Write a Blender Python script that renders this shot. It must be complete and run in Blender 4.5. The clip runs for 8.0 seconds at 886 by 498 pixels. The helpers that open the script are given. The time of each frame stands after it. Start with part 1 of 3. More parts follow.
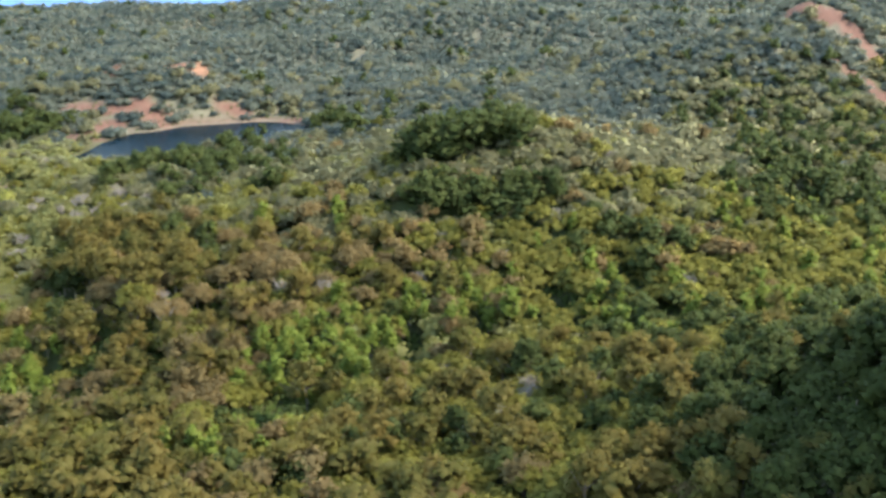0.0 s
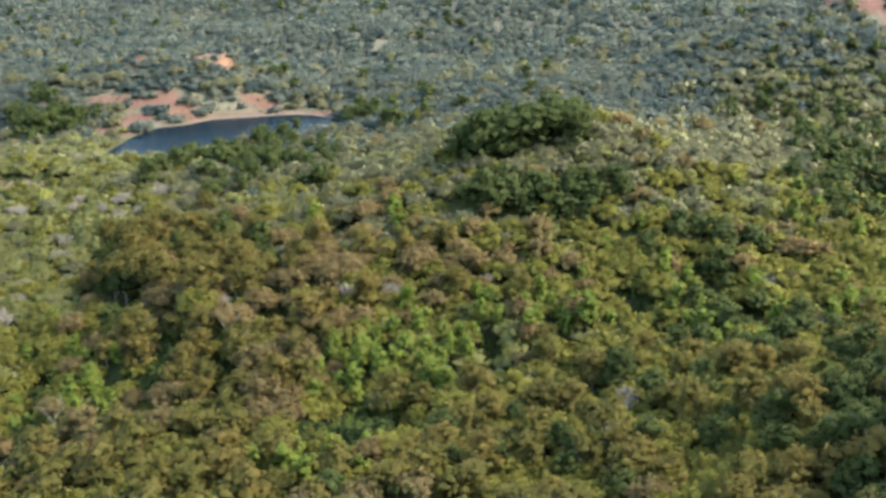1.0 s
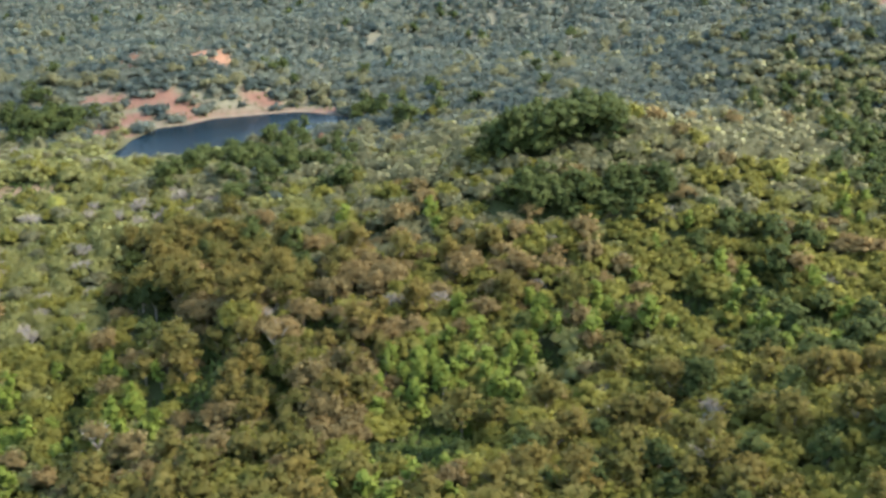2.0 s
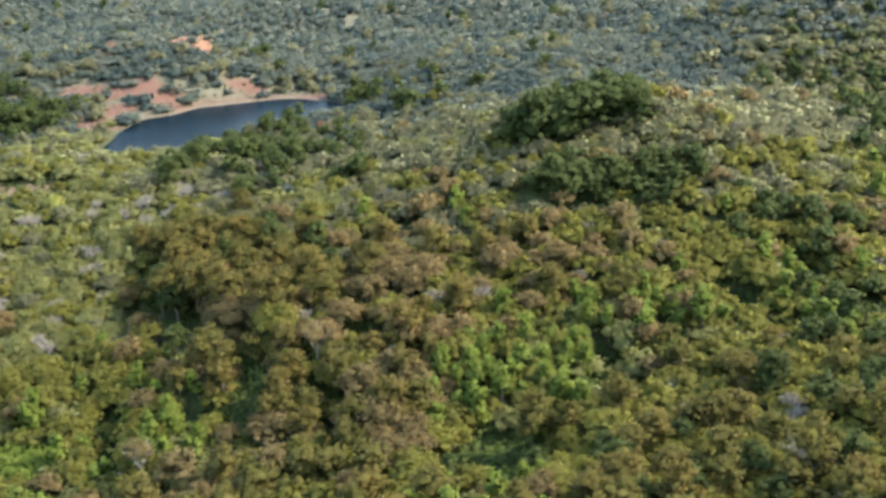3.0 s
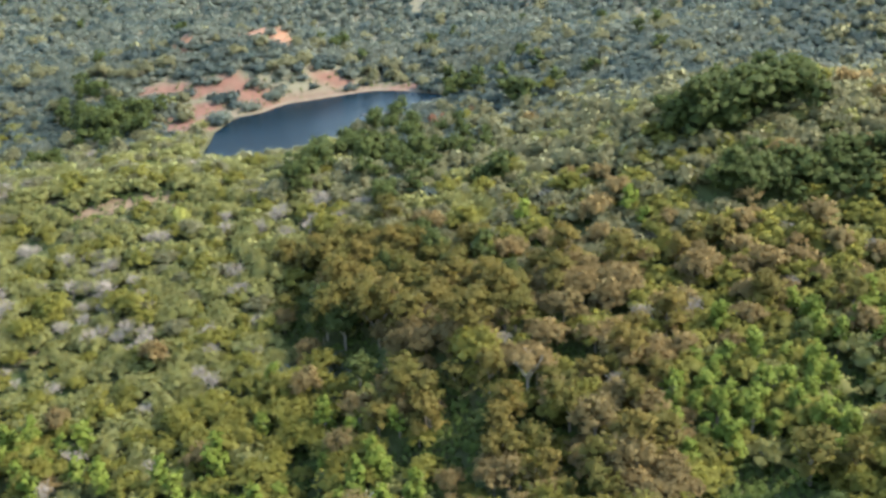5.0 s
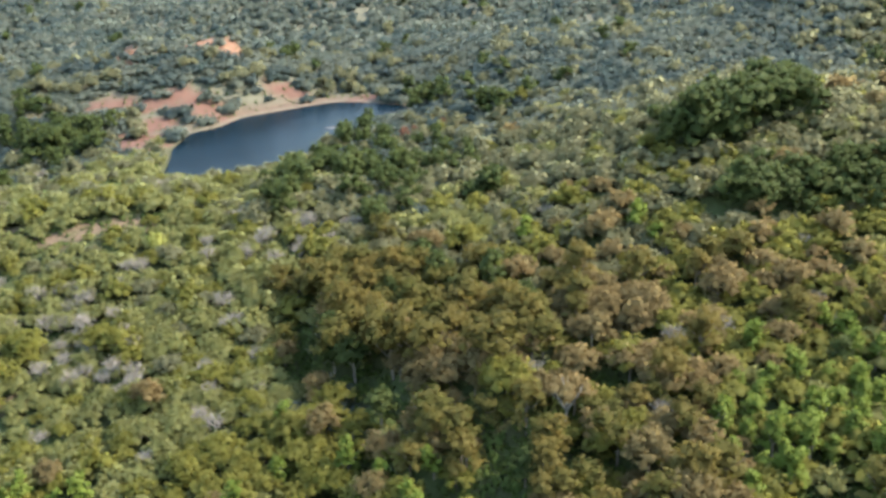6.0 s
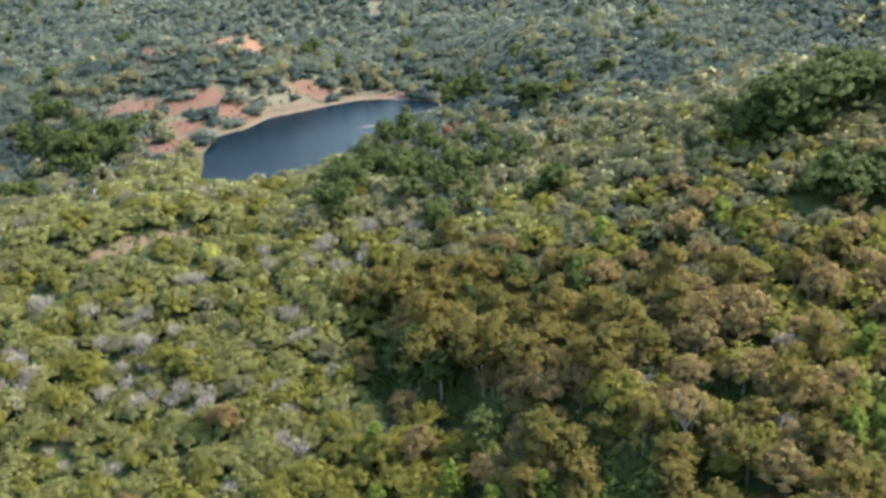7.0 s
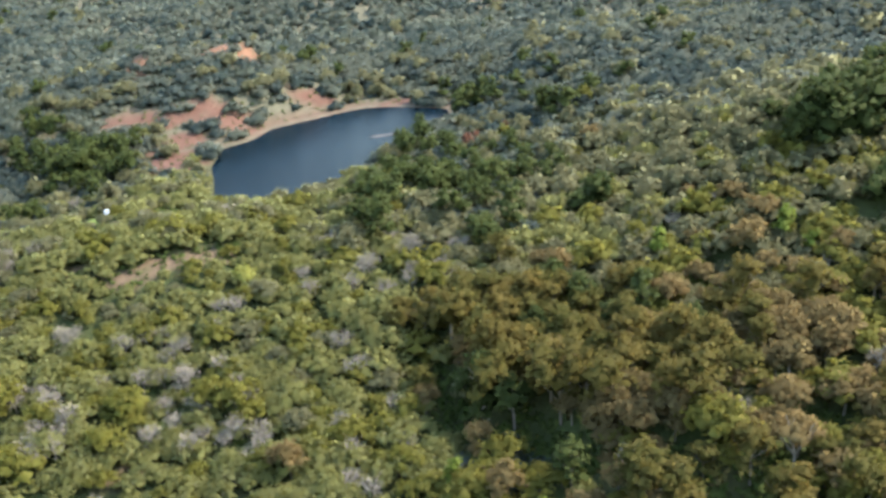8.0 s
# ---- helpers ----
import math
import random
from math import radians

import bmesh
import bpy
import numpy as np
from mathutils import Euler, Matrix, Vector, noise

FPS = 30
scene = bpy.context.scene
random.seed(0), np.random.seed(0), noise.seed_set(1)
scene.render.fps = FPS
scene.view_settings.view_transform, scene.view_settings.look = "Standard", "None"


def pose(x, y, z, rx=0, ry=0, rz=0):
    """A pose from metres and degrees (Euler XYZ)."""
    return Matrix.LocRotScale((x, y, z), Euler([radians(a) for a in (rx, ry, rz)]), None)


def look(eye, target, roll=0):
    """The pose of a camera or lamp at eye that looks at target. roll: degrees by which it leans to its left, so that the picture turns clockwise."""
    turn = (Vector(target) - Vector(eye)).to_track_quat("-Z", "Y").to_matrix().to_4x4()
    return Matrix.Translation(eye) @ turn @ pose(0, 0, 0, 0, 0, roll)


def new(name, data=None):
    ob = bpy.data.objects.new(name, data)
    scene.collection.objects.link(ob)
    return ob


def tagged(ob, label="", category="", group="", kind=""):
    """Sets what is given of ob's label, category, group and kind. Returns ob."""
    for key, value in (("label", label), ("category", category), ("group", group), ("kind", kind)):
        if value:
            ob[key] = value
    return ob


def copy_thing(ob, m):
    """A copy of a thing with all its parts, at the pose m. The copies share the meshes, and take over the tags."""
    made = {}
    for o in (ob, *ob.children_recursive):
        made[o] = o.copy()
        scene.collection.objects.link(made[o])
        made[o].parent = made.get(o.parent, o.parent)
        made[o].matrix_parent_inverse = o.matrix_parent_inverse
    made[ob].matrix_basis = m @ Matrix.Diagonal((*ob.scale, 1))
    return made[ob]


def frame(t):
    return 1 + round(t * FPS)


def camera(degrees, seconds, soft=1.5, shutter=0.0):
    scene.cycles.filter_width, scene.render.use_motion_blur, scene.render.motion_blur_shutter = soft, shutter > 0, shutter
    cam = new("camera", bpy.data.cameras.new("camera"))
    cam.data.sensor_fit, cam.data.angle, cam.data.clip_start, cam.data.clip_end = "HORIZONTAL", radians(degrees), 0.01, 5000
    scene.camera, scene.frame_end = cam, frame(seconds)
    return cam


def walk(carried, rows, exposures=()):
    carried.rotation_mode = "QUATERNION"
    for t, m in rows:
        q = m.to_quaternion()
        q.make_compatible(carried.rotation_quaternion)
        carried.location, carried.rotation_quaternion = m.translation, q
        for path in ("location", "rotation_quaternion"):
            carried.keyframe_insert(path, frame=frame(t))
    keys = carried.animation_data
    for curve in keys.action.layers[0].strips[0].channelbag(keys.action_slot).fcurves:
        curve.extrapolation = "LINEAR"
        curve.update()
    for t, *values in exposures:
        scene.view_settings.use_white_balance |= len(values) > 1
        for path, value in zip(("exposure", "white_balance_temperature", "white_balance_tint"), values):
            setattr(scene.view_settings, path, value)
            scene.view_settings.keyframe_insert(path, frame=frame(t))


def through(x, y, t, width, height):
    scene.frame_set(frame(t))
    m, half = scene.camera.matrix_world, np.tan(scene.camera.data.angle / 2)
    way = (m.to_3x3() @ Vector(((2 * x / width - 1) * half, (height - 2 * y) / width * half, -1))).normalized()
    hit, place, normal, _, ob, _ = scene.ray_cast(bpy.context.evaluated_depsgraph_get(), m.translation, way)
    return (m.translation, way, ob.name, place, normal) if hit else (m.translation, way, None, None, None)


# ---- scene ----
cam = camera(45.8, 8.0, soft=3.2)
METRES, EYE, TILT, LEAN, TURN = 250.0, 106.5, -16.0, -0.5, 0.0
ROWS = [
    (0.0, 0.0, 0.0, 0.0, -0.0, 0.0, 0.0),
    (0.5, -0.052, 0.0267, 0.0093, -0.48, -0.29, 0.07),
    (1.0, -0.1043, 0.0543, 0.0188, -0.5, -0.67, 0.2),
    (1.5, -0.1565, 0.0837, 0.0279, -1.04, -0.81, 0.56),
    (3.0, -0.3114, 0.1794, 0.0562, -5.07, -2.37, 2.8),
    (3.5, -0.3624, 0.2126, 0.0668, -4.87, -2.87, 3.71),
    (4.0, -0.4164, 0.2492, 0.0787, -4.2, -3.29, 4.41),
    (4.5, -0.4627, 0.2824, 0.0892, -3.57, -3.4, 4.63),
    (6.0, -0.6099, 0.4015, 0.1232, -9.66, -3.47, 5.82),
    (6.5, -0.6571, 0.4428, 0.1357, -10.57, -3.54, 6.76),
    (7.0, -0.7043, 0.485, 0.148, -10.76, -4.02, 7.12),
    (7.5, -0.7499, 0.5287, 0.1605, -11.62, -3.96, 7.7),
    (8.0, -0.7945, 0.574, 0.173, -13.27, -4.16, 8.35),
]
walk(cam, [(t, pose(0, 0, EYE, TILT, LEAN, TURN) @ pose(METRES * x, METRES * y, METRES * z, 90 + pitch, roll, yaw)) for t, x, y, z, yaw, pitch, roll in ROWS],
     [(0.0, 2.98, 6330, 11), (1.5, 3.03, 6330, 11), (3.0, 3.04, 6330, 11), (4.5, 3.13, 6330, 11), (6.5, 3.07, 6330, 11), (8.0, 2.95, 6330, 11)])

# ---- daylight ----
SUN_TURN, SUN_HEIGHT = radians(88.0), radians(43.0)   # clockwise from the +y axis; above the horizon
world = bpy.data.worlds.new("sky")
world.use_nodes = True
scene.world = world
sky = world.node_tree.nodes.new("ShaderNodeTexSky")
sky.sky_type, sky.sun_disc = "NISHITA", False
sky.sun_elevation, sky.sun_rotation = SUN_HEIGHT, SUN_TURN
sky.air_density, sky.dust_density, sky.ozone_density = 1.5, 1.2, 2.0
background = world.node_tree.nodes["Background"]
background.inputs["Strength"].default_value = 0.15
world.node_tree.links.new(sky.outputs["Color"], background.inputs["Color"])
sun = new("sun", bpy.data.lights.new("sun", "SUN"))
sun.data.energy, sun.data.angle, sun.data.color = 2.0, radians(0.6), (1.0, 0.925, 0.84)
to_sun = Vector((math.sin(SUN_TURN) * math.cos(SUN_HEIGHT), math.cos(SUN_TURN) * math.cos(SUN_HEIGHT), math.sin(SUN_HEIGHT)))
sun.matrix_world = look(to_sun * 900, (0, 0, 0))


# ---- materials ----
def nodes_of(name):
    mat = bpy.data.materials.new(name)
    mat.use_nodes = True
    tree = mat.node_tree
    return mat, tree, tree.nodes["Principled BSDF"], tree.links


def mixed(tree, a, b, fac, blend="MIX"):
    """A colour mix; a and b are colours or sockets, fac a number or a socket."""
    n = tree.nodes.new("ShaderNodeMix")
    n.data_type, n.blend_type = "RGBA", blend
    for socket, value in ((n.inputs[0], fac), (n.inputs[6], a), (n.inputs[7], b)):
        if isinstance(value, bpy.types.NodeSocket):
            tree.links.new(value, socket)
        elif isinstance(value, tuple):
            socket.default_value = (*value, 1.0)
        else:
            socket.default_value = value
    return n.outputs[2]


def grain(tree, scale, detail=4.0, rough=0.6, low=0.3, high=0.7):
    """Noise in metres of the world's own size, spread to 0..1."""
    where = tree.nodes.new("ShaderNodeNewGeometry")
    n = tree.nodes.new("ShaderNodeTexNoise")
    n.inputs["Scale"].default_value, n.inputs["Detail"].default_value, n.inputs["Roughness"].default_value = scale, detail, rough
    tree.links.new(where.outputs["Position"], n.inputs["Vector"])
    spread = tree.nodes.new("ShaderNodeMapRange")
    spread.inputs["From Min"].default_value, spread.inputs["From Max"].default_value = low, high
    tree.links.new(n.outputs["Fac"], spread.inputs["Value"])
    return spread.outputs["Result"]


def leaf_material(name, dull, fresh, tip, through=0.45):
    """Foliage: every tree has its own mix of two greens, every spray of leaves its own lightness."""
    mat, tree, bsdf, links = nodes_of(name)
    own = tree.nodes.new("ShaderNodeObjectInfo")
    tint = tree.nodes.new("ShaderNodeAttribute")
    tint.attribute_name = "tint"
    add = tree.nodes.new("ShaderNodeMath")
    add.operation = "ADD"
    links.new(own.outputs["Random"], add.inputs[0])
    links.new(tint.outputs["Fac"], add.inputs[1])
    wrap = tree.nodes.new("ShaderNodeMath")
    wrap.operation = "FRACT"
    links.new(add.outputs[0], wrap.inputs[0])
    piece = tree.nodes.new("ShaderNodeNewGeometry")
    col = mixed(tree, dull, fresh, wrap.outputs[0])
    col = mixed(tree, col, tip, grain(tree, 0.35, 3.0, 0.6, 0.45, 0.8))
    lighter = tree.nodes.new("ShaderNodeMapRange")
    lighter.inputs["To Min"].default_value, lighter.inputs["To Max"].default_value = 0.90, 1.09
    links.new(piece.outputs["Random Per Island"], lighter.inputs["Value"])
    hsv = tree.nodes.new("ShaderNodeHueSaturation")
    links.new(lighter.outputs["Result"], hsv.inputs["Value"])
    links.new(col, hsv.inputs["Color"])
    links.new(hsv.outputs["Color"], bsdf.inputs["Base Color"])
    bsdf.inputs["Roughness"].default_value = 0.8
    bsdf.inputs["Specular IOR Level"].default_value = 0.08
    light = tree.nodes.new("ShaderNodeBsdfTranslucent")
    links.new(hsv.outputs["Color"], light.inputs["Color"])
    both = tree.nodes.new("ShaderNodeMixShader")
    both.inputs[0].default_value = through
    links.new(bsdf.outputs[0], both.inputs[1])
    links.new(light.outputs[0], both.inputs[2])
    links.new(both.outputs[0], tree.nodes["Material Output"].inputs["Surface"])
    return mat


def rough_material(name, a, b, c, scale, rough=0.9, bump=0.3, dist=0.2):
    mat, tree, bsdf, links = nodes_of(name)
    col = mixed(tree, a, b, grain(tree, scale))
    col = mixed(tree, col, c, grain(tree, scale * 7, 5.0, 0.7, 0.5, 0.75))
    links.new(col, bsdf.inputs["Base Color"])
    bsdf.inputs["Roughness"].default_value = rough
    bsdf.inputs["Specular IOR Level"].default_value = 0.5 if rough < 0.5 else 0.08
    relief = tree.nodes.new("ShaderNodeBump")
    relief.inputs["Strength"].default_value, relief.inputs["Distance"].default_value = bump, dist
    links.new(grain(tree, scale * 5, 6.0, 0.7), relief.inputs["Height"])
    links.new(relief.outputs["Normal"], bsdf.inputs["Normal"])
    return mat


LEAF = {
    "green": leaf_material("olive_leaves", (0.112, 0.103, 0.020), (0.138, 0.131, 0.024), (0.162, 0.150, 0.040), 0.68),
    "pale": leaf_material("pale_leaves", (0.160, 0.156, 0.050), (0.180, 0.178, 0.056), (0.192, 0.186, 0.076), 0.74),
    "dark": leaf_material("dark_leaves", (0.026, 0.036, 0.008), (0.039, 0.049, 0.011), (0.056, 0.062, 0.018)),
    "grove": leaf_material("grove_leaves", (0.066, 0.064, 0.014), (0.108, 0.081, 0.019), (0.122, 0.097, 0.028), 0.60),
    "brown": leaf_material("brown_leaves", (0.110, 0.085, 0.033), (0.157, 0.109, 0.041), (0.164, 0.128, 0.053), 0.68),
    "bright": leaf_material("bright_leaves", (0.074, 0.098, 0.014), (0.100, 0.124, 0.018), (0.130, 0.144, 0.030), 0.52),
    # grey and slate: haze over the far trees put into leaf colour
    "grey": leaf_material("hazed_grey_leaves", (0.076, 0.090, 0.061), (0.126, 0.132, 0.092), (0.134, 0.138, 0.098), 0.68),
    "slate": leaf_material("hazed_slate_leaves", (0.046, 0.063, 0.049), (0.072, 0.087, 0.068), (0.086, 0.098, 0.078), 0.64),
    # drab: leaf colour of the middle distance, muted to stand for haze
    "drab": leaf_material("haze_dulled_leaves", (0.126, 0.119, 0.056), (0.146, 0.139, 0.066), (0.158, 0.150, 0.080), 0.72),
    "rust": leaf_material("rust_leaves", (0.130, 0.062, 0.036), (0.160, 0.076, 0.044), (0.180, 0.105, 0.062)),
    "bare": rough_material("bleached_twigs", (0.135, 0.113, 0.084), (0.175, 0.148, 0.110), (0.11, 0.09, 0.064), 1.5),
}
BARK = rough_material("bark", (0.10, 0.08, 0.055), (0.155, 0.130, 0.10), (0.07, 0.055, 0.04), 1.2)


# ---- the lie of the land ----
LAKE = [(-192, 520), (-190, 560), (-190, 580), (-183, 612), (-170, 620), (-158, 640), (-138, 649), (-122, 657), (-110, 661),
        (-98, 657), (-84, 645), (-74, 637), (-75, 628), (-84, 611), (-96, 596), (-110, 579), (-123, 562), (-134, 546), (-147, 527), (-168, 512)]
HILLS = [(-150, 310, 90, -15.0), (-50, 280, 80, -12.3), (70, 200, 70, 10.0), (50, 310, 70, -14.7), (20, 440, 60, 25.2), (-100, 440, 80, -5.5),
         (-225, 450, 80, 2.3), (-120, 610, 90, -9.6), (60, 560, 90, 10.5), (185, 630, 90, 44.8), (140, 440, 80, 15.2), (0, 660, 100, 18.0),
         (-180, 700, 60, 21.2), (-265, 690, 80, 12.3), (-30, 830, 120, 0.6), (-170, 940, 130, 8.9), (60, 1000, 150, 30.5), (-80, 1260, 220, 21.3),
         (260, 1260, 220, 37.8), (250, 380, 120, -26.4), (-350, 560, 150, -17.1), (-380, 850, 180, 8.8), (0, 60, 120, -25.5), (270, 860, 150, 36.7)]
SPURS = [(-200, 180, 110, -37.8), (180, 110, 100, 18.2), (-35, 520, 70, 2.4), (-235, 400, 55, -3.5), (-230, 490, 50, 9.5), (-85, 650, 50, -12.8), (-95, 325, 35, 9.0), (15, 215, 45, -7.6), (-165, 370, 50, -2.9),
         (-130, 460, 45, 6.5), (-280, 300, 120, -24.5), (-330, 1250, 220, 19.9), (340, 600, 150, 14.1), (262, 686, 46, 30.0)]
# steep hills at x 106 to 121: unseen, added to cast shade westward
KNOLLS_AND_SHADE_HILLS = [(226, 686, 24, 14.0), (540, 1260, 260, 42.0), (-570, 1260, 240, 14.0), (60, 1330, 260, 14.0), (92, 204, 36, 9.0), (8, 432, 26, -5.0), (10, 392, 18, -5.0), (111, 190, 16, 42.0), (121, 222, 15, 12.0),
          (106, 166, 15, 36.0), (77, 197, 17, -6.0), (-164, 717, 13, 8.0), (-213, 705, 11, 6.0)]
BASE = 10.8
RISE = 6.5      # mean height of the leaf roof over the ground
SEA = -115.0


# shaded hollows among the trees: x, y, half width, half depth
HOLLOWS = [(-44, 275, 13, 10), (-104, 310, 8, 8), (-9, 311, 7, 7), (-47, 262, 10, 10), (-56, 268, 6, 7), (-9, 299, 7, 11), (-143, 302, 6, 8), (-109, 302, 9, 12), (-135, 326, 5, 7),
           (-38, 258, 8, 8), (13, 315, 6, 7), (-124, 343, 9, 7), (-73, 395, 5, 7), (-143, 378, 5, 9), (-88, 300, 6, 8), (-120, 300, 6, 7), (-62, 340, 5, 7)]
CLEFTS = [(-20, 290, 5, 6), (40, 340, 6, 7), (150, 420, 8, 10), (-146, 318, 7, 8), (-84, 286, 6, 7), (-30, 276, 5, 6), (-92, 317, 6, 8), (-108, 325, 5, 6), (-77, 326, 7, 8),
          (-131, 356, 7, 9), (-146, 387, 6, 9), (-77, 364, 6, 8), (-146, 369, 5, 8), (-64, 396, 6, 8), (72, 332, 6, 8), (66, 356, 6, 8)]
GAPS = HOLLOWS + CLEFTS


def wave(x, y, size, seed):
    """A smooth, uneven field between about -1 and 1, with humps of that size."""
    k, v = 2 * math.pi / size, 0.0
    for i in range(5):
        a = seed * 1.7 + i * 2.399
        v = v + np.sin(k * (0.6 + 0.17 * i) * (x * math.cos(a) + y * math.sin(a)) + seed * 3.1 + i * 1.3)
    return v / 3.2


def shore(x, y):
    """Metres to the lake's edge, minus inside."""
    x, y = np.asarray(x, float), np.asarray(y, float)
    best, inside = np.full(x.shape, 1e9), np.zeros(x.shape, bool)
    for (ax, ay), (bx, by) in zip(LAKE, LAKE[1:] + LAKE[:1]):
        ex, ey = bx - ax, by - ay
        h = np.clip(((x - ax) * ex + (y - ay) * ey) / (ex * ex + ey * ey), 0, 1)
        best = np.minimum(best, np.hypot(x - ax - h * ex, y - ay - h * ey))
        inside ^= ((ay > y) != (by > y)) & (x < ex * (y - ay) / (ey if ey else 1e-9) + ax)
    return np.where(inside, -best, best)


def blob(x, y, spots):
    """The greatest of some soft round patches (x, y, half width, half depth)."""
    v = np.zeros(np.shape(x))
    for sx, sy, rx, ry in spots:
        v = np.maximum(v, np.exp(-(((x - sx) / rx) ** 2 + ((y - sy) / ry) ** 2)))
    return v


def height(x, y):
    """The ground's height."""
    x, y = np.asarray(x, float), np.asarray(y, float)
    z = np.full(x.shape, BASE - RISE)
    for hx, hy, r, amount in HILLS + SPURS + KNOLLS_AND_SHADE_HILLS:
        z = z + amount * np.exp(-((x - hx) ** 2 + (y - hy) ** 2) / r ** 2)
    z = z + 0.9 * wave(x, y, 55, 1) + 0.5 * wave(x, y, 23, 2)
    z = z + 1.3 * wave(x * 1.0, y * 0.35, 8, 6) * np.exp(-(((x - 250) / 30) ** 2 + ((y - 650) / 34) ** 2))
    z = z + (5.0 * wave(x, y, 210, 13) + 2.5 * wave(x, y, 95, 14)) * np.clip((y - 730) / 120, 0, 1)
    z = z - 6.0 * blob(x, y, GAPS)
    far = np.clip((np.hypot(x, y - 300) - 1150) / 1500, 0, 1)
    z = z * (1 - far) + (SEA - 12) * far * far * (3 - 2 * far) + far * (1 - far) * 60
    d = shore(x, y)
    near = np.clip(1 - d / 26, 0, 1)
    near = near * near * (3 - 2 * near)
    bank = np.clip(d * 0.11, -2.5, 3.0)
    z = z * (1 - near) + bank * near
    return np.where((d > 0) & (d < 90), np.maximum(z, np.clip(d * 0.11, 0, 1.6) - 0.2 * np.clip(d - 25, 0, 70)), z)


MEADOW = [(-233, 516, 11, 15), (-176, 300, 20, 9)]
SOIL = [(-214, 645, 24, 10), (-184, 648, 18, 10), (-197, 624, 13, 11), (-206, 594, 16, 27), (-172, 636, 12, 10), (-132, 671, 16, 6), (-92, 661, 13, 8),
        (-178, 706, 12, 8), (-163, 705, 10, 7), (-214, 693, 11, 8),
        (220, 674, 11, 9), (230, 672, 13, 11), (241, 664, 13, 12), (249, 651, 11, 13), (253, 636, 9, 12), (255, 621, 8, 10), (224, 598, 6, 10), (229, 587, 7, 10), (234, 575, 7, 11), (239, 562, 8, 11)]
TAN = [(-208, 508, 15, 7), (-197, 462, 16, 7), (-208, 459, 14, 6), (-221, 455, 13, 7), (-222, 376, 7, 5), (-240, 466, 9, 5)]
OCHRE = [(-178, 706, 13, 9), (-163, 705, 11, 8), (-214, 694, 11, 8)]


def soil(x, y):
    """How bare the red earth lies."""
    v = blob(x, y, SOIL) + 0.28 * wave(x, y, 11, 5)
    rim = np.clip(1.3 - np.abs(shore(x, y) - 4.0) / 8.0, 0, 1) * 0.6 * np.clip((np.asarray(y) - 596) / 40, 0.25, 1)
    return np.clip(np.maximum((v - 0.32) * 3, rim), 0, 1)


def tan_earth(x, y):
    """Pale brown clearings with a little dry grass."""
    return np.clip((blob(x, y, TAN) + 0.25 * wave(x, y, 9, 12) - 0.4) * 2.5, 0, 0.9)


def ochre_earth(x, y):
    return np.clip((blob(x, y, OCHRE) - 0.3) * 3, 0, 1) * soil(x, y)


def sheet(name, xs, ys, z_of, mat, fields=()):
    gx, gy = np.meshgrid(xs, ys)
    gz = z_of(gx, gy)
    n, m = len(xs), len(ys)
    mesh = bpy.data.meshes.new(name)
    i = np.arange(n * m).reshape(m, n)
    quads = np.stack([i[:-1, :-1], i[:-1, 1:], i[1:, 1:], i[1:, :-1]], -1).reshape(-1, 4)
    fill(mesh, np.stack([gx, gy, gz], -1).reshape(-1, 3), quads, smooth=True)
    for label, field in fields:
        layer = mesh.attributes.new(label, "FLOAT", "POINT")
        layer.data.foreach_set("value", field(gx, gy).astype(np.float32).ravel())
    mesh.materials.append(mat)
    return tagged(new(name, mesh), kind="structure")


def fill(mesh, verts, faces, normals=None, smooth=False):
    """Vertices and faces, all with the same number of corners, into a mesh; normals: one for each vertex."""
    faces = np.asarray(faces, np.int32)
    k = faces.shape[1]
    mesh.vertices.add(len(verts))
    mesh.vertices.foreach_set("co", np.asarray(verts, np.float32).ravel())
    mesh.loops.add(faces.size)
    mesh.loops.foreach_set("vertex_index", faces.ravel())
    mesh.polygons.add(len(faces))
    mesh.polygons.foreach_set("loop_start", np.arange(0, faces.size, k, dtype=np.int32))
    mesh.polygons.foreach_set("use_smooth", np.full(len(faces), smooth or normals is not None))
    mesh.update(calc_edges=True)
    if normals is not None:
        mesh.normals_split_custom_set_from_vertices(np.asarray(normals, np.float32))


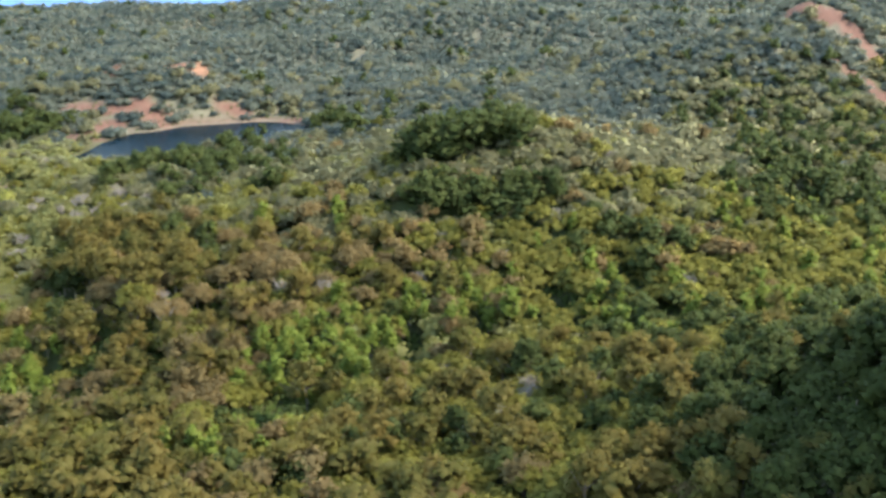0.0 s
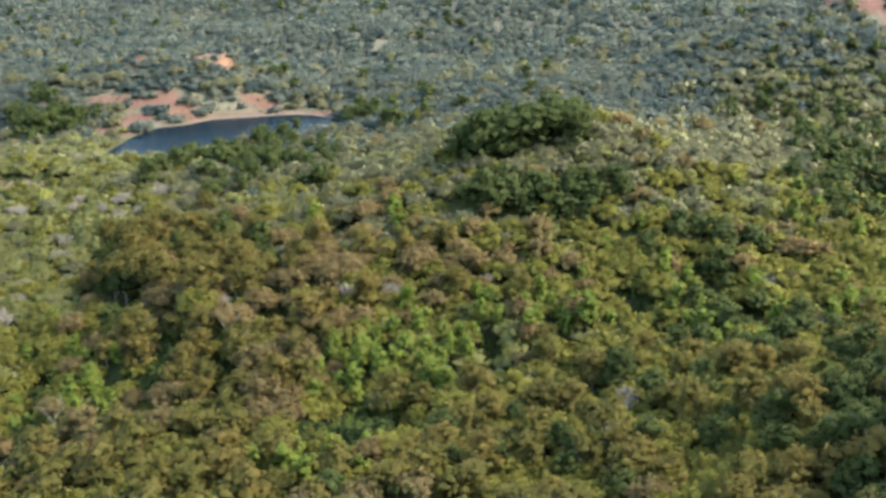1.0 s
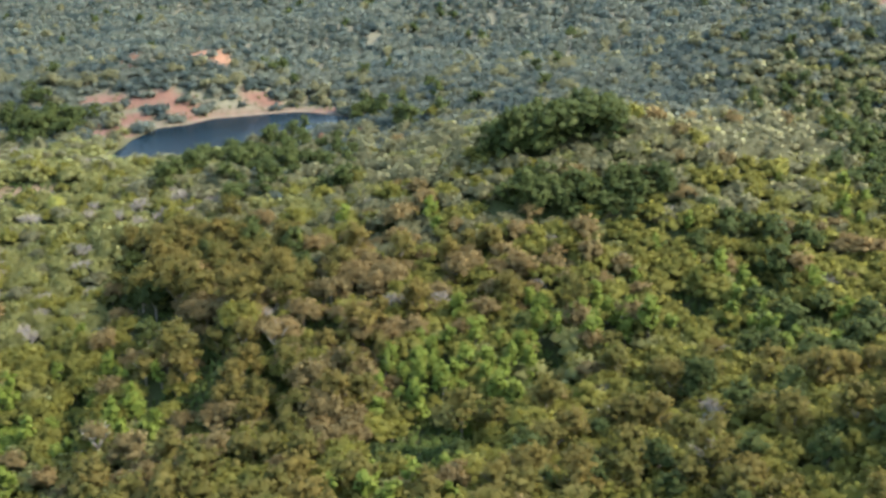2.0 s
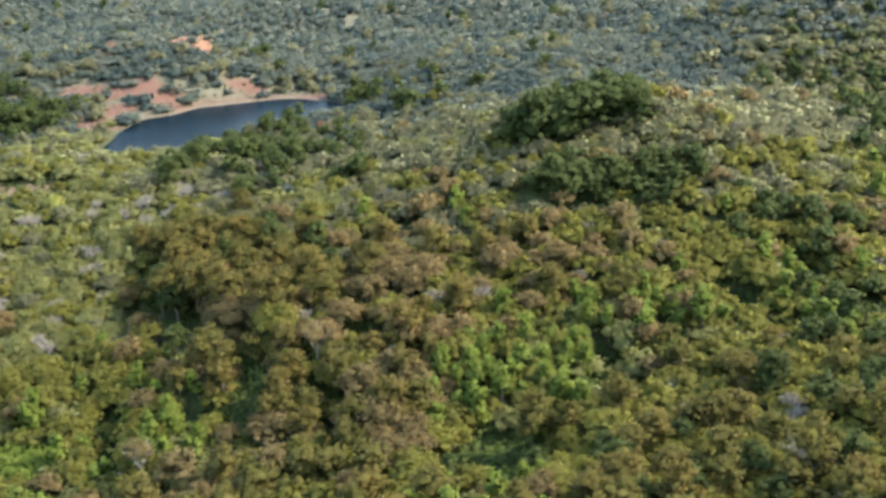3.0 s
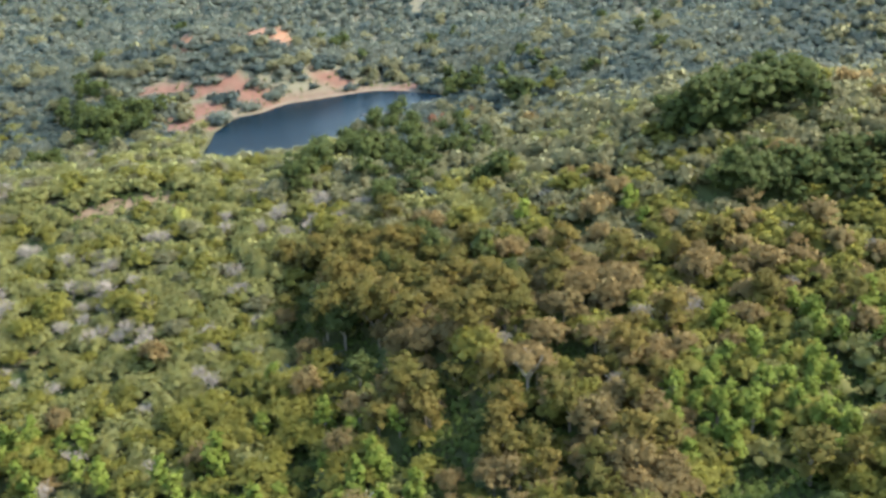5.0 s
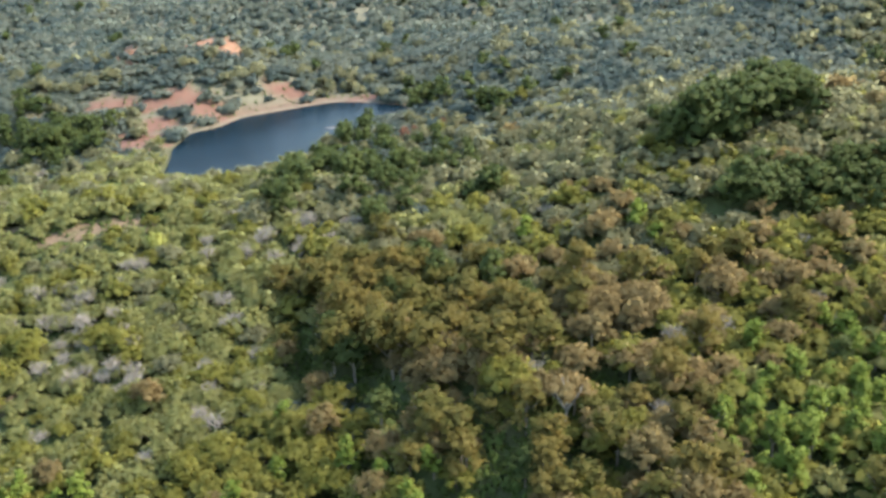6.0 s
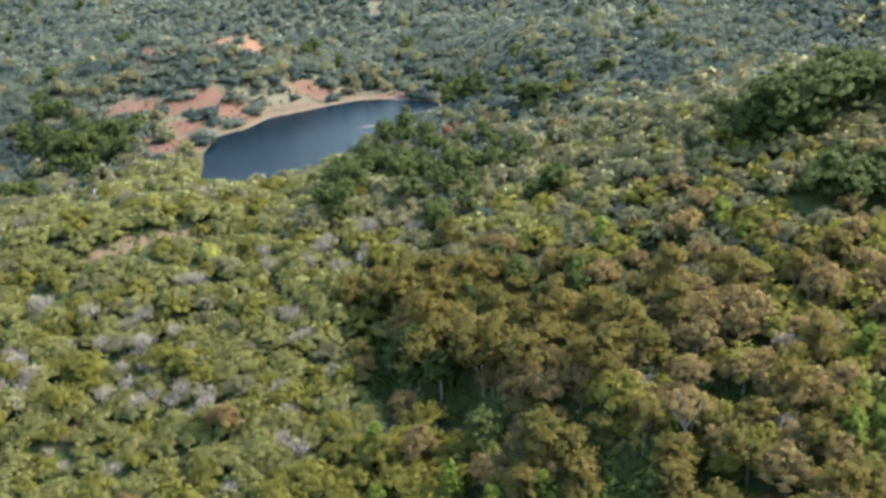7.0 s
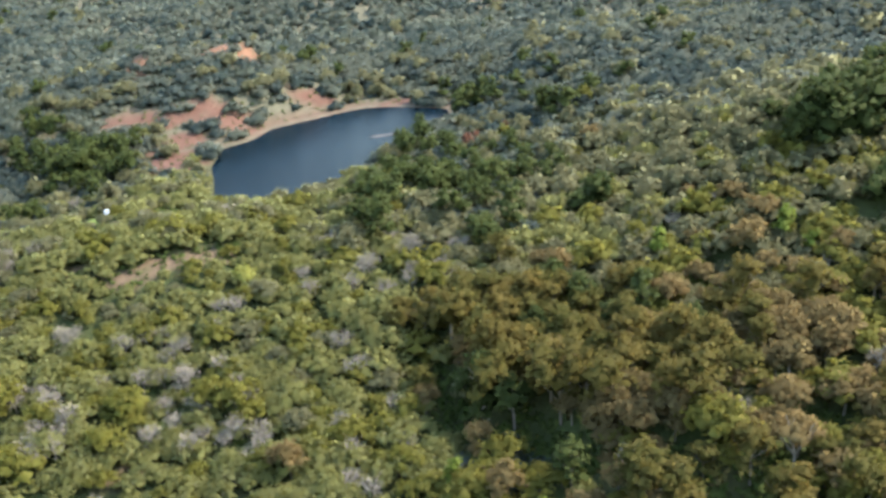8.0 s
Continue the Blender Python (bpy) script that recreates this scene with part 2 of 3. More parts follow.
def ground_material():
    mat, tree, bsdf, links = nodes_of("forest_ground")
    litter = mixed(tree, (0.030, 0.030, 0.012), (0.030, 0.040, 0.011), grain(tree, 0.08))
    litter = mixed(tree, litter, (0.050, 0.056, 0.018), grain(tree, 0.9, 5.0, 0.7, 0.5, 0.8))
    earth = mixed(tree, (0.074, 0.037, 0.024), (0.094, 0.050, 0.033), grain(tree, 0.12))
    earth = mixed(tree, earth, (0.054, 0.036, 0.022), grain(tree, 0.7, 5.0, 0.7, 0.5, 0.8))
    sand = mixed(tree, (0.092, 0.072, 0.046), (0.120, 0.096, 0.062), grain(tree, 0.4))
    ochre = mixed(tree, (0.122, 0.063, 0.035), (0.150, 0.082, 0.047), grain(tree, 0.25))
    tan = mixed(tree, (0.082, 0.053, 0.031), (0.104, 0.070, 0.043), grain(tree, 0.35))
    grass = mixed(tree, (0.080, 0.110, 0.018), (0.125, 0.145, 0.030), grain(tree, 0.3))
    # far hill ground, paled in place of haze to a dry-grass colour
    dry = mixed(tree, (0.074, 0.066, 0.042), (0.098, 0.088, 0.056), grain(tree, 0.2))
    for label, colour in (("dry", dry), ("soil", earth), ("ochre", ochre), ("tan", tan), ("sand", sand), ("grass", grass)):
        part_of = tree.nodes.new("ShaderNodeAttribute")
        part_of.attribute_name = label
        litter = mixed(tree, litter, colour, part_of.outputs["Fac"])
    links.new(litter, bsdf.inputs["Base Color"])
    bsdf.inputs["Roughness"].default_value = 0.95
    bsdf.inputs["Specular IOR Level"].default_value = 0.06
    relief = tree.nodes.new("ShaderNodeBump")
    relief.inputs["Strength"].default_value, relief.inputs["Distance"].default_value = 0.5, 0.5
    links.new(grain(tree, 0.8, 6.0, 0.7), relief.inputs["Height"])
    links.new(relief.outputs["Normal"], bsdf.inputs["Normal"])
    return mat


def water_material(name, deep, scale, rough, strength):
    mat, tree, bsdf, links = nodes_of(name)
    links.new(mixed(tree, deep, tuple(c * 1.5 for c in deep), grain(tree, 0.03)), bsdf.inputs["Base Color"])
    bsdf.inputs["Roughness"].default_value, bsdf.inputs["IOR"].default_value = rough, 1.33
    bsdf.inputs["Specular IOR Level"].default_value = 0.01
    relief = tree.nodes.new("ShaderNodeBump")
    relief.inputs["Strength"].default_value, relief.inputs["Distance"].default_value = strength, 0.15
    links.new(grain(tree, scale, 3.0, 0.6), relief.inputs["Height"])
    links.new(relief.outputs["Normal"], bsdf.inputs["Normal"])
    return mat


def rim_sand(x, y):
    return 0.8 * np.clip(1 - np.abs(shore(x, y) - 1.5) / 2.2, 0, 1) * np.clip((np.asarray(y) - 600) / 40, 0.1, 1)


def hazed_grass(x, y):
    """The paler ground on the hills behind the lake: haze put into a dry-grass colour."""
    return 0.85 * np.clip((y - 560 + 20 * wave(x, y, 60, 11)) / 70, 0, 1)


def meadow(x, y):
    return np.clip((blob(x, y, MEADOW) - 0.4) * 4, 0, 1)


steps_x = np.concatenate([-np.geomspace(7000, 620, 14), np.arange(-600, -280, 10), np.arange(-280, 260, 4.0), np.arange(260, 600, 10), np.geomspace(620, 7000, 14)])
steps_y = np.concatenate([-np.geomspace(7000, 60, 12), np.arange(-40, 150, 10), np.arange(150, 720, 4.0), np.arange(720, 1400, 10), np.geomspace(1420, 7500, 18)])
ground = sheet("ground", steps_x, steps_y, height, ground_material(), (("dry", hazed_grass), ("soil", soil), ("ochre", ochre_earth), ("tan", tan_earth), ("sand", rim_sand), ("grass", meadow)))
tagged(ground, "wooded hill ground of leaf litter and red earth", "ground")
lake = sheet("lake_water", np.linspace(-225, -40, 40), np.linspace(485, 690, 40), lambda x, y: np.zeros(x.shape),
             water_material("lake_surface", (0.002, 0.005, 0.007), 0.7, 0.14, 0.45))
tagged(lake, "dark slate-blue reservoir with a still surface", "water")
sea = sheet("sea_water", np.linspace(-9000, 9000, 10), np.linspace(1500, 9500, 10), lambda x, y: np.full(x.shape, SEA),
            water_material("sea_surface", (0.035, 0.075, 0.15), 0.05, 0.5, 0.3))
tagged(sea, "blue open sea beyond the coast", "water")


# ---- trees ----
def directions(rng, n, up=0.25):
    d = rng.normal(size=(n, 3))
    d[:, 2] += up * 2
    return d / np.linalg.norm(d, axis=1)[:, None]


def sprays(rng, centres, normals, size):
    """One uneven three-cornered spray of leaves at each centre."""
    n = len(centres)
    a = np.cross(normals, directions(rng, n, 0))
    a /= np.linalg.norm(a, axis=1)[:, None] + 1e-9
    b = np.cross(normals, a)
    s = size * rng.uniform(0.6, 1.35, (n, 1))
    corners = [centres + s * (a * u * rng.uniform(0.7, 1.15, (n, 1)) + b * v * rng.uniform(0.7, 1.15, (n, 1))) for u, v in ((-0.9, -0.6), (0.95, -0.5), (0.0, 1.1))]
    return np.stack(corners, 1).reshape(-1, 3), np.arange(3 * n).reshape(-1, 3)


def joined(pieces):
    """Pieces of (vertices, faces) or (vertices, faces, normals) as one."""
    verts, faces, normals, at = [], [], [], 0
    for v, f, *n in pieces:
        verts.append(v)
        faces.append(f + at)
        normals += n
        at += len(v)
    return np.concatenate(verts), np.concatenate(faces), np.concatenate(normals) if normals else None


OCTA = np.array([(1, 0, 0), (0, 1, 0), (-1, 0, 0), (0, -1, 0), (0, 0, 1), (0, 0, -1)]) * 1.15
OCTA_FACES = np.array([(0, 1, 4), (1, 2, 4), (2, 3, 4), (3, 0, 4), (1, 0, 5), (2, 1, 5), (3, 2, 5), (0, 3, 5)])


def unit(v):
    return v / (np.linalg.norm(v, axis=-1, keepdims=True) + 1e-9)


def crown_shape(seed, width, tall, foot, lobes, leaves, size, habit="dome", loose=0.5):
    """A crown of billowing lobes of leaves, ragged with sprays that stand off them. foot: height of its lower edge.
    habit: dome (lobes on a shallow roof), tower (lobes all the way up) or grove (a roof, and lobes down the sides).
    loose: how far the sprays stand off, as a share of a lobe."""
    rng = np.random.default_rng(seed)
    k = (np.arange(lobes) + rng.uniform(0.1, 0.9, lobes)) / lobes
    a = np.arange(lobes) * 2.399 + rng.uniform(0, 6.28) + rng.normal(0, 0.35, lobes)
    out = np.sqrt(k)
    up = (1 - 0.46 * out ** 2) * rng.uniform(0.86, 1.06, lobes)
    radius = width * rng.uniform(0.16, 0.25, lobes) * (9 / max(lobes, 3)) ** 0.36
    if habit == "tower":
        up = 0.25 + 0.78 * rng.permutation(k)
        out = np.sqrt(np.clip(1.05 - up ** 1.6, 0.02, 1)) * rng.uniform(0.5, 1, lobes)
        radius *= 1.3
    elif habit == "grove":
        up = np.where(out > 0.72, rng.uniform(0.15, 0.75, lobes), up)
    r = out * (width * 0.5 - radius * 0.6)
    lean = rng.normal(0, 0.07, 2)
    c = np.stack([r * np.cos(a), r * np.sin(a) * rng.uniform(0.75, 1.0), foot + np.maximum(tall * up - radius * 0.75, 0.3)], -1)
    c[:, :2] += lean * c[:, 2:]
    c = np.concatenate([c, [[0, 0, foot + tall * 0.38]]])
    radius = np.append(radius, min(width * 0.34, tall * 0.62))
    heart = np.array([0, 0, foot - 0.3 * tall])
    squash, upward = np.array([1, 1, 0.82]), np.array([0, 0, 0.78 - 0.72 * loose])
    pieces = []
    for centre, rad in zip(c, radius):
        spin = rng.uniform(0, 6.28)
        ball = OCTA @ np.array([(math.cos(spin), math.sin(spin), 0.2), (-math.sin(spin), math.cos(spin), -0.15), (0.1, 0.2, 1)])
        v = ball * ((0.84 - 0.4 * loose) * rad * rng.uniform(0.75, 1.15, len(ball)))[:, None] * squash + centre
        pieces.append((v, OCTA_FACES, unit(ball * 0.35 + 0.25 * unit(v - heart) + upward + rng.normal(0, 0.2, ball.shape))))
    # tufts on the lobes, sprays of leaves round the tufts
    tufts = max(leaves // 4, 8)
    of = rng.choice(lobes + 1, tufts, p=radius ** 2 / (radius ** 2).sum())
    d = directions(rng, tufts, 0.35)
    tuft = c[of] + d * (radius[of] * rng.uniform(1 - 0.6 * loose, 1.03, tufts))[:, None] * squash
    which = rng.integers(0, tufts, leaves)
    off = directions(rng, leaves, 0.2) * (radius[of[which]] * rng.uniform(0.08, loose, leaves))[:, None]
    p = tuft[which] + off * squash
    v, f = sprays(rng, p, unit(d[which] * 0.5 + upward + rng.normal(0, 0.45, (leaves, 3))), size)
    facing = unit(unit(p - c[of[which]]) * (0.1 + 0.5 * loose) + (0.5 - 0.45 * loose) * unit(p - heart) + upward + rng.normal(0, 0.16, (leaves, 3)))
    pieces.append((v, f, np.repeat(facing, 3, axis=0)))
    return joined(pieces)


def stick(a, b, ra, rb, sides=5):
    """A tapered limb from a to b."""
    a, b = np.asarray(a, float), np.asarray(b, float)
    d = (b - a) / np.linalg.norm(b - a)
    u = np.cross(d, (0.31, 0.95, 0.05))
    u /= np.linalg.norm(u)
    v = np.cross(d, u)
    w = np.linspace(0, 2 * math.pi, sides, endpoint=False)[:, None]
    ring = np.cos(w) * u + np.sin(w) * v
    verts = np.concatenate([a + ring * ra, b + ring * rb])
    i, j = np.arange(sides), (np.arange(sides) + 1) % sides
    return verts, np.concatenate([np.stack([i, j, j + sides], -1), np.stack([i, j + sides, i + sides], -1)])


def trunk_shape(seed, tall, spread, thick, limbs=4):
    rng = np.random.default_rng(seed + 77)
    bend = np.array([rng.normal(0, 0.25), rng.normal(0, 0.25), tall * 0.5])
    pieces = [stick((0, 0, -1.2), bend, thick * 1.3, thick * 0.85, 6), stick(bend, (bend[0] * 1.6, bend[1] * 1.6, tall * 0.82), thick * 0.85, thick * 0.3)]
    for i in range(limbs):
        a = i * 2.399 + rng.uniform(0, 1)
        tip = (math.cos(a) * spread * 0.33, math.sin(a) * spread * 0.33, tall * rng.uniform(0.68, 0.86))
        pieces.append(stick(bend * rng.uniform(0.7, 1.0), tip, thick * 0.5, thick * 0.16, 4))
    return joined(pieces)


def bare_shape(seed, width, tall, twigs):
    """Leafless limbs that fork into many thin twigs."""
    rng = np.random.default_rng(seed + 11)
    pieces, tips = [], []
    for i in range(7):
        a = i * 2.399 + rng.uniform(0, 0.6)
        low = np.array([0.1 * math.cos(a), 0.1 * math.sin(a), tall * rng.uniform(0.25, 0.5)])
        tip = np.array([math.cos(a) * width * rng.uniform(0.18, 0.34), math.sin(a) * width * rng.uniform(0.18, 0.34), tall * rng.uniform(0.62, 0.85)])
        pieces.append(stick(low, tip, 0.11, 0.05, 4))
        tips.append((low, tip))
    for i in range(twigs):
        low, tip = tips[rng.integers(0, len(tips))]
        start = low + (tip - low) * rng.uniform(0.45, 1.0)
        end = start + directions(rng, 1, 0.35)[0] * rng.uniform(0.7, 1.9) * width / 6
        pieces.append(stick(start, end, 0.055, 0.025, 3))
    d = directions(rng, twigs * 2, 0.3)
    heart = np.array([0, 0, tall * 0.55])
    tufts = heart + d * np.array([width * 0.42, width * 0.42, tall * 0.4]) * rng.uniform(0.45, 1.05, (twigs * 2, 1))
    pieces.append(sprays(rng, tufts, directions(rng, twigs * 2, 0.2), 0.22))
    return joined(pieces)


# kind: width, height of crown, foot, habit, name, label, category
KINDS = {
    "green": (10.2, 3.8, 2.2, "dome", "broadleaf_tree", "olive-green broadleaf tree with a rounded uneven crown in the forest", "tree"),
    "pale": (11.2, 3.0, 1.5, "dome", "spreading_tree", "pale yellow-green spreading tree with a low flat crown", "tree"),
    "dark": (8.6, 7.4, 3.2, "grove", "evergreen_tree", "tall dark-green evergreen tree with a dense crown in a grove", "tree"),
    "grove": (9.8, 8.2, 3.4, "grove", "grove_tree", "tall olive-brown tree with a dense domed crown in a close grove", "tree"),
    "brown": (9.8, 5.0, 3.0, "dome", "dry_tree", "brownish tree with dry thinning foliage among other trees", "tree"),
    "bright": (6.0, 7.4, 1.6, "tower", "young_tree", "bright-green upright young tree with a narrow crown", "tree"),
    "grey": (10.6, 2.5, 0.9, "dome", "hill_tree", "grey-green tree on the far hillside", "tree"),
    "slate": (10.0, 3.0, 1.0, "dome", "ironwood_tree", "slate-green tree in the denser parts of the far hillside", "tree"),
    "drab": (10.4, 3.5, 2.0, "dome", "drab_tree", "dull olive-brown tree with sparse dry leaves among green trees", "tree"),
    "rust": (3.6, 2.4, 0.6, "dome", "rust_shrub", "rust-red shrub near the water", "shrub"),
}
shapes = {}
for kind, (width, tall, foot, habit, *_) in KINDS.items():
    for v in range(5):
        seed = 100 * len(shapes) + v
        stretch = 0.88 + 0.06 * v
        loose = 0.4 if kind in ("pale", "drab", "grey", "slate", "green") else 0.48
        shapes[kind, v, "fine"] = crown_shape(seed, width, tall * stretch, foot, 13, 540, 0.40, habit, loose)
        shapes[kind, v, "mid"] = crown_shape(seed, width, tall * stretch, foot, 8, 175, 0.56, habit, loose)
        shapes[kind, v, "far"] = crown_shape(seed, width, tall * stretch, foot, 4, 64, 0.86, habit, 0.6 * loose)
        shapes[kind, v, "end"] = crown_shape(seed, width, tall * stretch, foot, 2, 26, 1.2, habit, 0.6 * loose)
        shapes[kind, v, "low"] = crown_shape(seed, width, tall * stretch, foot * 0.3, 1, 18, 0.9, habit, loose)
        shapes[kind, v, "trunk"] = trunk_shape(seed, foot + tall * 0.8, width, 0.2)
for v in range(5):
    shapes["bare", v, "fine"] = bare_shape(v, 7.0, 5.8, 75)
    shapes["bare", v, "mid"] = bare_shape(v, 7.0, 5.8, 48)
    shapes["bare", v, "far"] = shapes["bare", v, "end"] = bare_shape(v, 7.0, 5.8, 20)
    shapes["bare", v, "trunk"] = (*stick((0, 0, -1.2), (0.1, 0.05, 2.9), 0.2, 0.13, 6), None)

# what grows where, in squares of 14 m, from the near edge (first line, y = 170) away; x runs from -300
VEGETATION = [
    "TTTTTTTTTooooooooooooogoosssssskkkkkkkkD",
    "tTTTTTTTTooooooooooooogoosssssskkkkkkDDD",
    "ttTTTTTTTToooooooooooonoosssssskkkkkDDDD",
    "tttTTTTTTTooooooooonnnnnnsssssskkkDDDDDD",
    "tttTTTTTTTtoooooottnnnnnnnnsssskkDDDDDDD",
    "ttttTTTTTTtpooooogtnnnwnnnnnnkkDDDDDDDDD",
    "pttttTTTTTtpooooossnnnwnnnnnnDDDDDDDDDDD",
    "pttttpTTTTtppbbbbtstnnnnnnnnnDDDDDDDDDDg",
    "ppttttpTTTTtttvvbttttnnwnDDnnDDDDDDDDggg",
    "ppptttppTTgtttvbbtttttnnnDDnnDDDDDDggggg",
    "pppptttppgggvvbbbbtttttggDDggDDDDDgggggg",
    "pppptttpgggggbbbbbggtttggDDggggggggggggg",
    "ppppppppppgddbvvbbbbbbmggtDmmggggggggggg",
    "pppppppppppdvvvvbbmbbmmggggmmgggggggggDD",
    "ppppppwwpppvvvvbbbmmmmmggDDDmgggggggDDDD",
    "wwwwpwwwpppvvvvbbbmmmmgDmmggggDDggDDDDDD",
    "wwwwwwwppppvvvgggbggmgmmmmggggDDDDDDDDDD",
    "wwwwwwwppppwwvggbmgggmgqqqqgggDDDDDDDDDD",
    "ppppppppwwwwwpppmmmgmgmqqqqmggDDDDDDDDDD",
    "pppppwpppwwwddpppmmmgmgqqqqmmmmDDDDDDDDD",
    "ppppwpppppdddddppgmgmgmqqqmmmmmDDDDDDDDD",
    "ppppppppppppddddpmgmgmgqqqmmmmmeeeeeeeee",
    "ppppppppppppddddmgmgmgmqqmmmmmmeeeeeeeee",
    "ppppppppppppddddgmgmgmgmqmmmmmeeeeeeeeee",
]
SQUARE, WEST, SOUTH = 14.0, -300.0, 170.0
STANDS = {
    "g": (("green", 0.80), ("drab", 0.05), ("bright", 0.07), ("pale", 0.08)),
    "p": (("pale", 0.68), ("green", 0.20), ("bare", 0.06), ("drab", 0.06)),
    "w": (("pale", 0.58), ("bare", 0.22), ("green", 0.20)),
    "d": (("slate", 0.46), ("dark", 0.18), ("drab", 0.36)),
    "v": (("grove", 0.56), ("brown", 0.22), ("green", 0.16), ("dark", 0.06)),
    "b": (("brown", 0.50), ("grove", 0.14), ("green", 0.18), ("drab", 0.15), ("bare", 0.03)),
    "m": (("drab", 0.42), ("green", 0.38), ("brown", 0.12), ("pale", 0.03), ("bare", 0.05)),
    "q": (("drab", 0.64), ("pale", 0.05), ("green", 0.15), ("brown", 0.11), ("bare", 0.05)),
    "t": (("bright", 0.44), ("green", 0.40), ("pale", 0.08), ("brown", 0.08)),
    "D": (("dark", 0.36), ("green", 0.46), ("bright", 0.14), ("pale", 0.04)),
    "e": (("green", 0.42), ("drab", 0.24), ("dark", 0.16), ("pale", 0.10), ("slate", 0.08)),
    "n": (("green", 0.78), ("grove", 0.12), ("dark", 0.06), ("bare", 0.04)),
    "o": (("grove", 0.26), ("brown", 0.08), ("green", 0.66)),
    "k": (("dark", 0.50), ("grove", 0.38), ("green", 0.12)),
    # s: squares in shade, the shade put into dark-leaved trees
    "s": (("dark", 0.80), ("grove", 0.20)),
    "T": (("bright", 0.30), ("pale", 0.30), ("green", 0.40)),
}
# patches of dark and of bare trees in plan: x, y, half width, half depth
# dark trees at (-140, 366) and (76, 197) stand in partly for shade
DARK = [(-140, 366, 9, 10), (2, 432, 17, 13), (24, 436, 16, 13), (6, 393, 25, 8), (30, 393, 11, 7), (76, 197, 19, 21), (-139, 489, 14, 8), (-117, 488, 14, 8), (-98, 494, 14, 9), (-70, 626, 10, 14), (-242, 606, 26, 24), (-232, 576, 17, 14), (-264, 630, 18, 18),
        (-256, 550, 10, 10), (-40, 560, 18, 14), (-62, 608, 12, 12), (-115, 434, 4, 4), (42, 394, 4, 4), (-74, 448, 6, 5)]
BARE_WEST = [(-137, 438, 9, 5), (-126, 436, 6, 4), (-171, 425, 6, 5), (-157, 432, 7, 4), (-211, 405, 8, 6), (-219, 421, 8, 5), (-240, 427, 8, 5), (-243, 405, 8, 5), (-221, 386, 7, 5),
             (-196, 374, 7, 5), (-242, 389, 7, 5), (-163, 394, 5, 4), (-148, 397, 4, 4), (-253, 476, 9, 5)]
BARE_EAST = [(-238, 462, 7, 4), (-250, 412, 7, 5), (-134, 411, 4, 3), (-203, 326, 6, 5), (-191, 428, 7, 4), (22, 257, 6, 3), (24, 239, 4, 2.5), (18, 220, 3, 3), (141, 327, 5, 5),
             (144, 407, 4, 3), (103, 399, 4, 2), (4, 282, 4, 3), (3, 265, 4, 3)]


def slant(x, y):
    """Metres from the line that runs along the near edge of the forest."""
    return 0.6 * x + 0.8 * y


rng = np.random.default_rng(5)


def scattered(x0, x1, y0, y1, step):
    gx, gy = np.meshgrid(np.arange(x0, x1, step), np.arange(y0, y1, step))
    gx = gx + rng.uniform(-0.42, 0.42, gx.shape) * step
    gy = gy + rng.uniform(-0.42, 0.42, gy.shape) * step
    return gx.ravel(), gy.ravel()


def in_reach(x, y):
    return (x < 0.47 * y + 35) & (x > -(250 + 0.42 * (y - 300))) & (y > 150 - 0.55 * np.minimum(x, 0))


near_x, near_y = scattered(-350, 280, 145, 520, 5.3)
big_x, big_y = scattered(-350, 280, 145, 520, 13.0)
far_x, far_y = scattered(-420, 420, 520, 760, 6.2)
end_x, end_y = scattered(-640, 640, 760, 1330, 9.0)
out_x, out_y = scattered(-360, 130, -80, 330, 6.6)
away = ~in_reach(out_x, out_y)
out_x, out_y = out_x[away], out_y[away]
px, py = np.concatenate([big_x, near_x, far_x, end_x, out_x]), np.concatenate([big_y, near_y, far_y, end_y, out_y])
outside = np.arange(px.size) >= px.size - out_x.size
big = np.arange(px.size) < big_x.size
bareness = np.clip((blob(px, py, SOIL + TAN) + 0.28 * wave(px, py, 11, 5) - 0.34) * 3, 0, 1)
edge = shore(px, py)
far_bank = py > 610 + 0.45 * (px + 190)
bareness[px > 150] *= 1.3
keep = (in_reach(px, py) | outside) & (edge > np.where(far_bank, 5, 2.5)) & (rng.uniform(size=px.size) > bareness * 0.93) & (rng.uniform(size=px.size) > np.clip(1 - (edge - 5) / 14, 0, 0.6) * far_bank)
keep &= (blob(px, py, GAPS) < 0.55) & (blob(px, py, MEADOW) < 0.4)
px, py, big, outside = px[keep], py[keep], big[keep], outside[keep]
pz = height(px, py)
kinds = np.full(px.size, "green", dtype=object)
dice = rng.uniform(size=px.size)
saddle = np.clip((px + 120) / 60, 0, 1) * np.clip((150 - px) / 40, 0, 1)
# on the far hills the haze-tinted grey and slate leaves take over
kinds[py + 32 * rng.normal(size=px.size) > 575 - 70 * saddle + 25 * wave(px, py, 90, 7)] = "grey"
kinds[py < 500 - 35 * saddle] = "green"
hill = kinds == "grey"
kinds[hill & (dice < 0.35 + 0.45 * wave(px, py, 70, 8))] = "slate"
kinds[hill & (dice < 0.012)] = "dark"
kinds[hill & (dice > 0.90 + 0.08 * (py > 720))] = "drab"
ragged = rng.normal(0, 5.0, (2, px.size))
line = np.clip(((py + ragged[1] + 5 * wave(px, py, 31, 3) - SOUTH) / SQUARE).astype(int), 0, len(VEGETATION) - 1)
column = np.clip(((px + ragged[0] + 5 * wave(px, py, 29, 4) - WEST) / SQUARE).astype(int), 0, len(VEGETATION[0]) - 1)
mixing = rng.uniform(size=px.size)
for n in np.nonzero(~hill)[0]:
    left_over = mixing[n]
    for kind, share in STANDS[VEGETATION[line[n]][column[n]]]:
        kinds[n] = kind
        left_over -= share
        if left_over < 0:
            break
